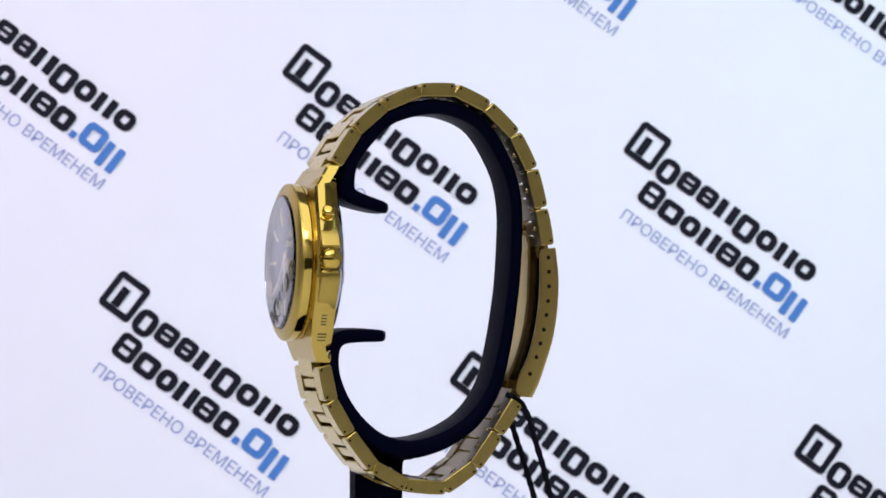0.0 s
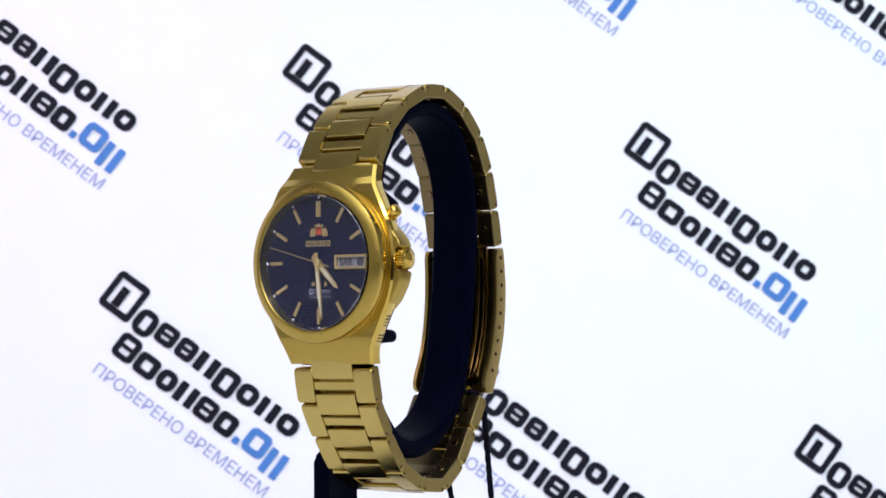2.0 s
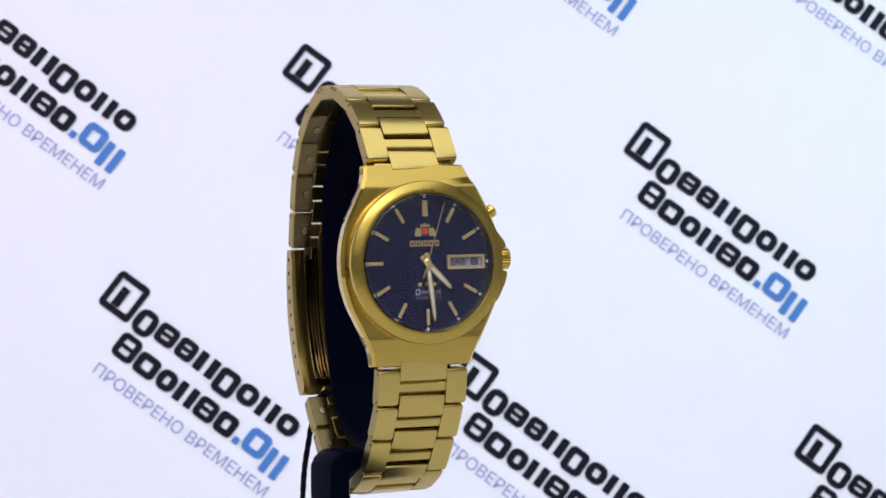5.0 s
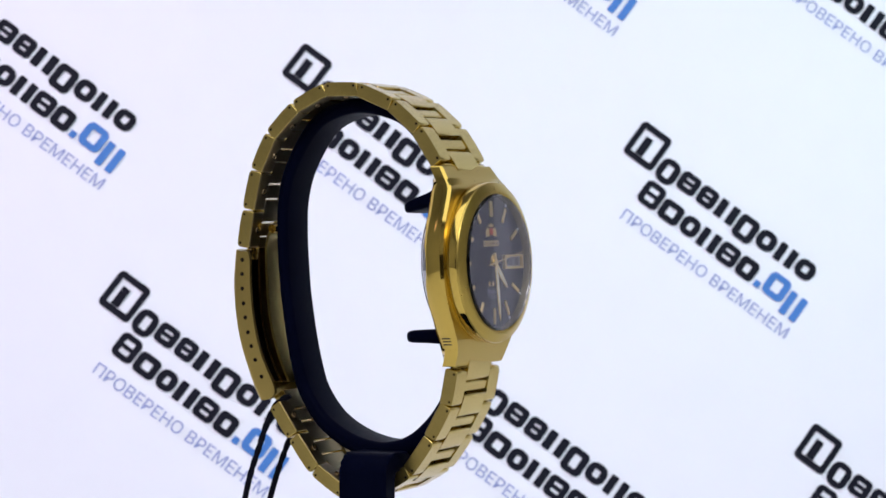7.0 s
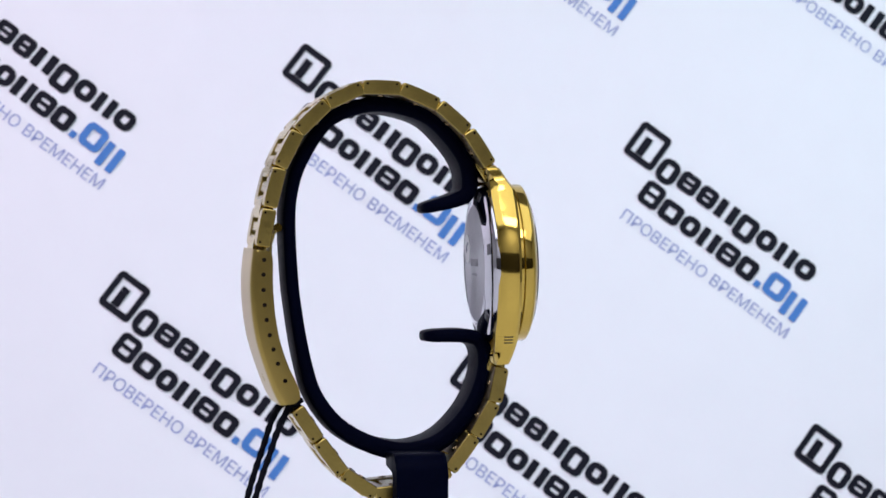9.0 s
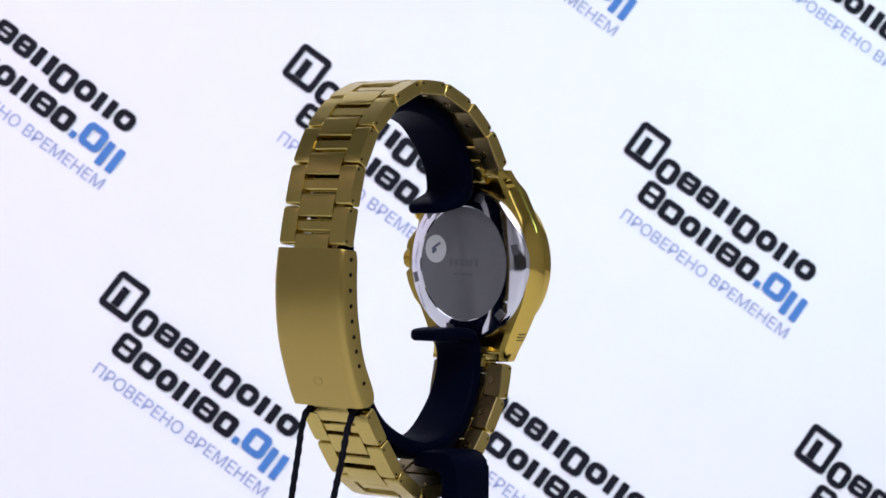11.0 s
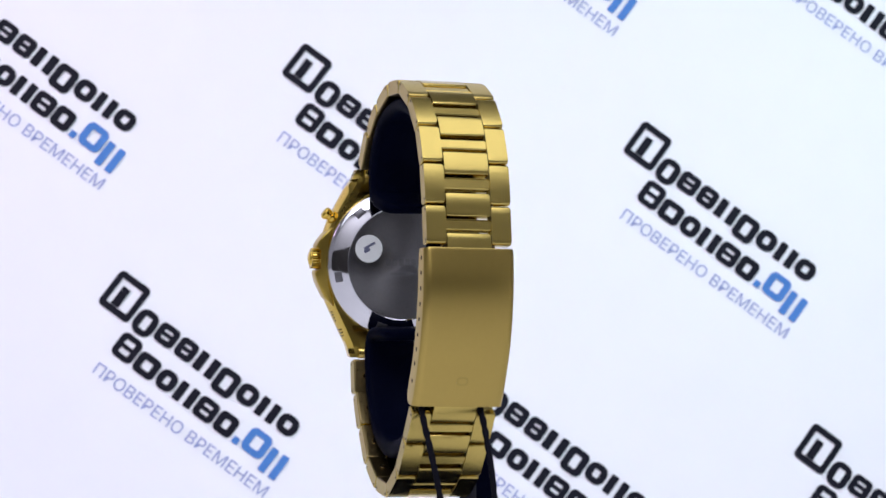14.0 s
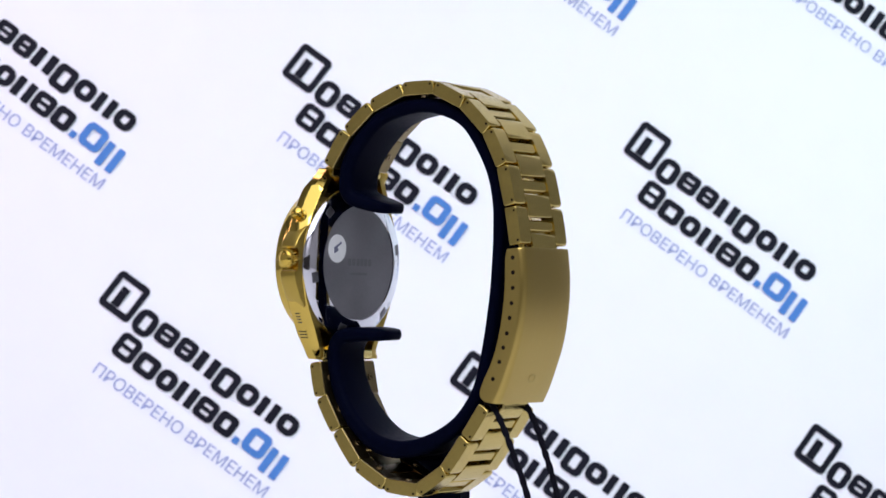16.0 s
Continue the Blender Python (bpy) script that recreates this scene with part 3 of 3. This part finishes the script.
def run_links(joints, flip):
    global link0, link1, pin0, eye0
    mids = []
    for (ya, za, wa), (yb, zb, wb) in zip(joints, joints[1:]):
        d = Vector((yb - ya, zb - za))
        ang = math.degrees(math.atan2(d.y, d.x))
        sy = d.length / PITCH
        # local y runs along the link; local z points outwards
        m = mpose(0, (ya + yb) / 2, (za + zb) / 2, ang if not flip else ang + 180, 0, 0, (wa + wb) / 2 / WID, sy, 1)
        if link0 is None:
            link0 = part("bracelet_link", link_mesh(), gold_brushed, watch, "brushed gold H-shaped link", m, smooth=0.6, flat=9.0)
            # darker golds by face direction: shade put into sides and inner faces
            link0.data.materials.append(gold_side_shaded)
            link0.data.materials.append(gold_inside_shaded)
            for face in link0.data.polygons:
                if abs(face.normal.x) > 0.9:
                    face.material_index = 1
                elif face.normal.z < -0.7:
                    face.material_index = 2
            link = link0
        else:
            link = again(link0, m)
        for s in (-1, 1):
            for e in (-1, 1):
                pm = mpose(s * (WID / 2 - 0.02), e * (PITCH / 2 - 0.95), PROUD - 0.62)
                if pin0 is None:
                    pin0 = part("link_pin_hole", lathe([(0, -0.08), (0.24, -0.08), (0.24, 0.05), (0, 0.05)], 10, "x"), hole_shade, link, "dark disc in place of a pin hole", pm)
                else:
                    again(pin0, pm, link)
        for s in (-1, 1):
            em = mpose(s * 6.4, 0, PROUD - THICK - 0.02)
            if eye0 is None:
                eye0 = part("pin_eye", lathe([(0, -0.1), (0.3, -0.1), (0.34, -0.22), (0.62, -0.22), (0.7, 0.1)], 14, "z"), blade_bronze, link, "dark pin eye on the inner face", em)
            else:
                again(eye0, em, link)

    def beyond(a, b, k):
        return (a[0] + (a[0] - b[0]) * k, a[1] + (a[1] - b[1]) * k, a[2])
    ends = [beyond(joints[0], joints[1], 0.9)] + list(joints) + [beyond(joints[-1], joints[-2], 0.9)]
    for (pa, pb, pc) in zip(ends, ends[1:], ends[2:]):
        d = Vector((pc[0] - pa[0], pc[1] - pa[1]))
        chord = Vector(((pa[0] + pc[0]) / 2, (pa[1] + pc[1]) / 2))
        p = Vector((pb[0], pb[1])) * 0.88 + chord * 0.12
        ang = math.degrees(math.atan2(d.y, d.x))
        m = mpose(0, p.x, p.y, ang if not flip else ang + 180, 0, 0, pb[2] / WID, 1, 1)
        if link1 is None:
            link1 = part("centre_link", centre_mesh(), gold_brushed, watch, "brushed gold centre link", m, smooth=0.6, flat=9.0)
            # inner face gets the gold with shade in its colour
            link1.data.materials.append(gold_inside_shaded)
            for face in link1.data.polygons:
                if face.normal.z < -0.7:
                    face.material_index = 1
        else:
            again(link1, m)


run_links(UPPER, False)
run_links(LOWER, True)
# end pieces that join the bracelet to the case
end = part("end_link", add_prism(bmesh.new(), round_rect(4.6, 2.6, 0.6, 3, 0, -1.3), -4.9, 4.9, "x", 0.15), gold_brushed, watch, m=mpose(0, -16.6, 19.6, 58), smooth=0.5)
again(end, mpose(0, -18.9, -19.6, 102 + 0))
end_bar = part("end_bar", add_prism(bmesh.new(), round_rect(2.2, 2.2, 0.7, 4, 0, 0), -8.4, 8.4, "x", 0.2), gold_brushed, watch, m=mpose(0, -16.0, 18.9), smooth=0.6)
again(end_bar, mpose(0, -17.5, -18.9))

# folding clasp
CLASP = [(30.9, 4.0), (31.9, 2.6), (32.4, -3.0), (32.1, -9.0), (31.2, -14.7), (29.7, -19.7), (27.9, -24.6), (26.4, -27.6)]
curve = [tuple(p) for p in smooth_curve([(31.72, 3.1)] + CLASP[1:], 4)]
INNER = [(28.4, 2.8), (28.0, 0.9), (28.0, -3.6), (27.6, -9.1), (26.6, -14.7), (25.2, -19.2), (23.5, -22.6), (22.6, -24.8), (22.6, -26.4), (23.8, -27.3)]


def clasp_mesh():
    """A sheet folded round both long edges, swept along its side-view curve; the flanges deepen towards the inner curve."""
    rim = [Vector(p) for p in smooth_curve(INNER, 3)]
    bm = bmesh.new()
    rings = []
    n = len(curve)
    for i, p in enumerate(curve):
        k = i / (n - 1) * (len(rim) - 1)
        j = min(int(k), len(rim) - 2)
        deep = rim[j].lerp(rim[j + 1], k - j) - Vector(p)
        span = deep.length
        deep.normalize()
        fold, wall = 1.5, 0.8
        side = [(9.15, span)] + [(9.15 - fold * (1 - math.cos(radians(q))), fold * (1 - math.sin(radians(q)))) for q in range(0, 91, 15)]
        lining = [(9.15 - wall - (fold - wall) * (1 - math.cos(radians(q))), wall + (fold - wall) * (1 - math.sin(radians(q)))) for q in range(90, -1, -30)]
        half = side + [(4.0, -0.02)]
        back = [(4.0, wall)] + lining + [(9.15 - wall, span)]
        section = half + [(-x, v) for x, v in half[::-1]] + [(-x, v) for x, v in back[::-1]] + back
        rings.append([bm.verts.new((x, p[0] + deep.x * v, p[1] + deep.y * v)) for x, v in section])
    for p, q in zip(rings, rings[1:]):
        for i in range(len(p)):
            bm.faces.new((p[i], p[(i + 1) % len(p)], q[(i + 1) % len(p)], q[i]))
    bm.faces.new(rings[0])
    bm.faces.new(rings[-1])
    return bm


clasp = part("clasp", clasp_mesh(), gold_clasp, watch, "brushed gold folding clasp cover", smooth=0.7)
# solid discs, barely proud: the holes' shade is painted, nothing is cut
hole = None
for y, z in [(29.75, 1.1), (29.85, -1.8), (29.85, -4.8), (29.6, -7.8), (29.2, -10.7), (28.6, -13.7), (27.85, -16.5), (26.95, -19.3), (25.5, -22.7)]:
    for s in (-1, 1):
        m = mpose(s * 8.75, y, z)
        if hole is None:
            hole = part("pin_hole", lathe([(0, -0.42), (0.44, -0.42), (0.44, 0.42), (0, 0.42)], 14, "x"), hole_shade, clasp, m=m)
        else:
            again(hole, m)
emb = bmesh.new()
ring_outline(emb, round_rect(2.4, 1.8, 0.8, 4), round_rect(1.7, 1.1, 0.5, 4), -0.02, 0.02)
part("clasp_emblem", emb, gold_side_shaded, clasp, "faint stamped emblem", mpose(0, 28.72, -22.6, -20))
BLADE = [(26.4, 6.6), (27.4, 4.0), (27.3, -3.5), (26.9, -9.1), (25.9, -14.7), (24.4, -19.4), (22.4, -24.0)]
for inset, half, thick, finish, words in ((0.0, 3.2, 0.5, gold_side_shaded, "satin gold inner clasp blade"), (1.3, 4.2, 0.5, blade_bronze, "dark bronze clasp blade"),
                                          (2.5, 5.4, 0.6, blade_bronze, "dark bronze clasp blade")):
    path = [tuple(p) for p in smooth_curve([(y + inset, z) for y, z in BLADE[(1 if inset else 0):]], 4)]
    part("clasp_blade", prism(ribbon(path, 0, thick), -half, half, "x", 0.12), finish, watch, words)
part("clasp_knuckle", lathe([(0, -3), (0.9, -3), (0.9, 3), (0, 3)], 20, "x"), gold_polished, watch, m=mpose(0, 26.3, 7.3))

# ---------------------------------------------------------------- cord of the price tag
cord = tagged(new("tag_cord"), "thin black twisted cord looped through the clasp", "cord")


def cord_strand(points):
    path = smooth_curve(points, 10)
    bm = bmesh.new()
    n, total = 8, 0.0
    rings = []
    for i, p in enumerate(path):
        d = (path[min(i + 1, len(path) - 1)] - path[max(i - 1, 0)]).normalized()
        u = d.orthogonal().normalized()
        if abs(d.z) > 0.3:
            u = (Vector((1, 0, 0)) - d * d.x).normalized()
        v = d.cross(u)
        if i:
            total += (p - path[i - 1]).length
        ring = []
        for k in range(n):
            a = 2 * math.pi * k / n
            r = 0.62 * (1 + 0.16 * math.cos(2 * a - total * 2.4))
            ring.append(bm.verts.new(p + (u * math.cos(a) + v * math.sin(a)) * r))
        rings.append(ring)
    for a, b in zip(rings, rings[1:]):
        for k in range(n):
            bm.faces.new((a[k], a[(k + 1) % n], b[(k + 1) % n], b[k]))
    bm.faces.new(rings[0])
    bm.faces.new(rings[-1])
    return bm


LOW = TABLE_Z * 1000 + 13.2
part("strand", cord_strand([(5.6, 21.5, -26.8), (6.6, 24.0, -28.3), (6.5, 26.0, -31.5), (5.6, 28.0, -37), (4.4, 31.0, -46), (3.0, 35.0, -62), (2.0, 38.0, -78), (1.5, 40.0, LOW)]), cord_black, cord)
part("strand", cord_strand([(-4.6, 21.5, -26.8), (-5.3, 24.0, -28.3), (-5.6, 26.0, -31.5), (-6.1, 28.0, -37), (-6.4, 31.0, -46), (-5.5, 35.0, -62), (-3.0, 38.0, -78), (-1.0, 40.0, LOW)]), cord_black, cord)
part("loop_knot", cord_strand([(-5.0, 22.6, -27.2), (0.0, 23.0, -27.4), (5.8, 22.6, -27.2)]), cord_black, cord)


# ---------------------------------------------------------------- what moves
WORN = mpose(-4.2, 0, 0, 0, -1.4, 2.0)          # the watch hangs a little askew on the cuff
STOOD = mpose(-4.05, -0.5, 0, 0, 0, 3.9)


def motions():
    times = [0.5 * k for k in range(33)]
    for thing, seat in ((watch, WORN), (stand, STOOD), (cord, WORN)):
        walk(thing, [(t, pose(0, 0, 0, 0, 0, TURN * (t - FRONT)) @ seat) for t in times])
    walk(turntable, [(t, pose(0, 0, TABLE_Z, 0, 0, TURN * (t - FRONT))) for t in times])
    walk(second, [(t, CASE @ mpose(0, -2.13, 0, 0, 270 + 31.0 * (t - 1.5))) for t in times])


motions()
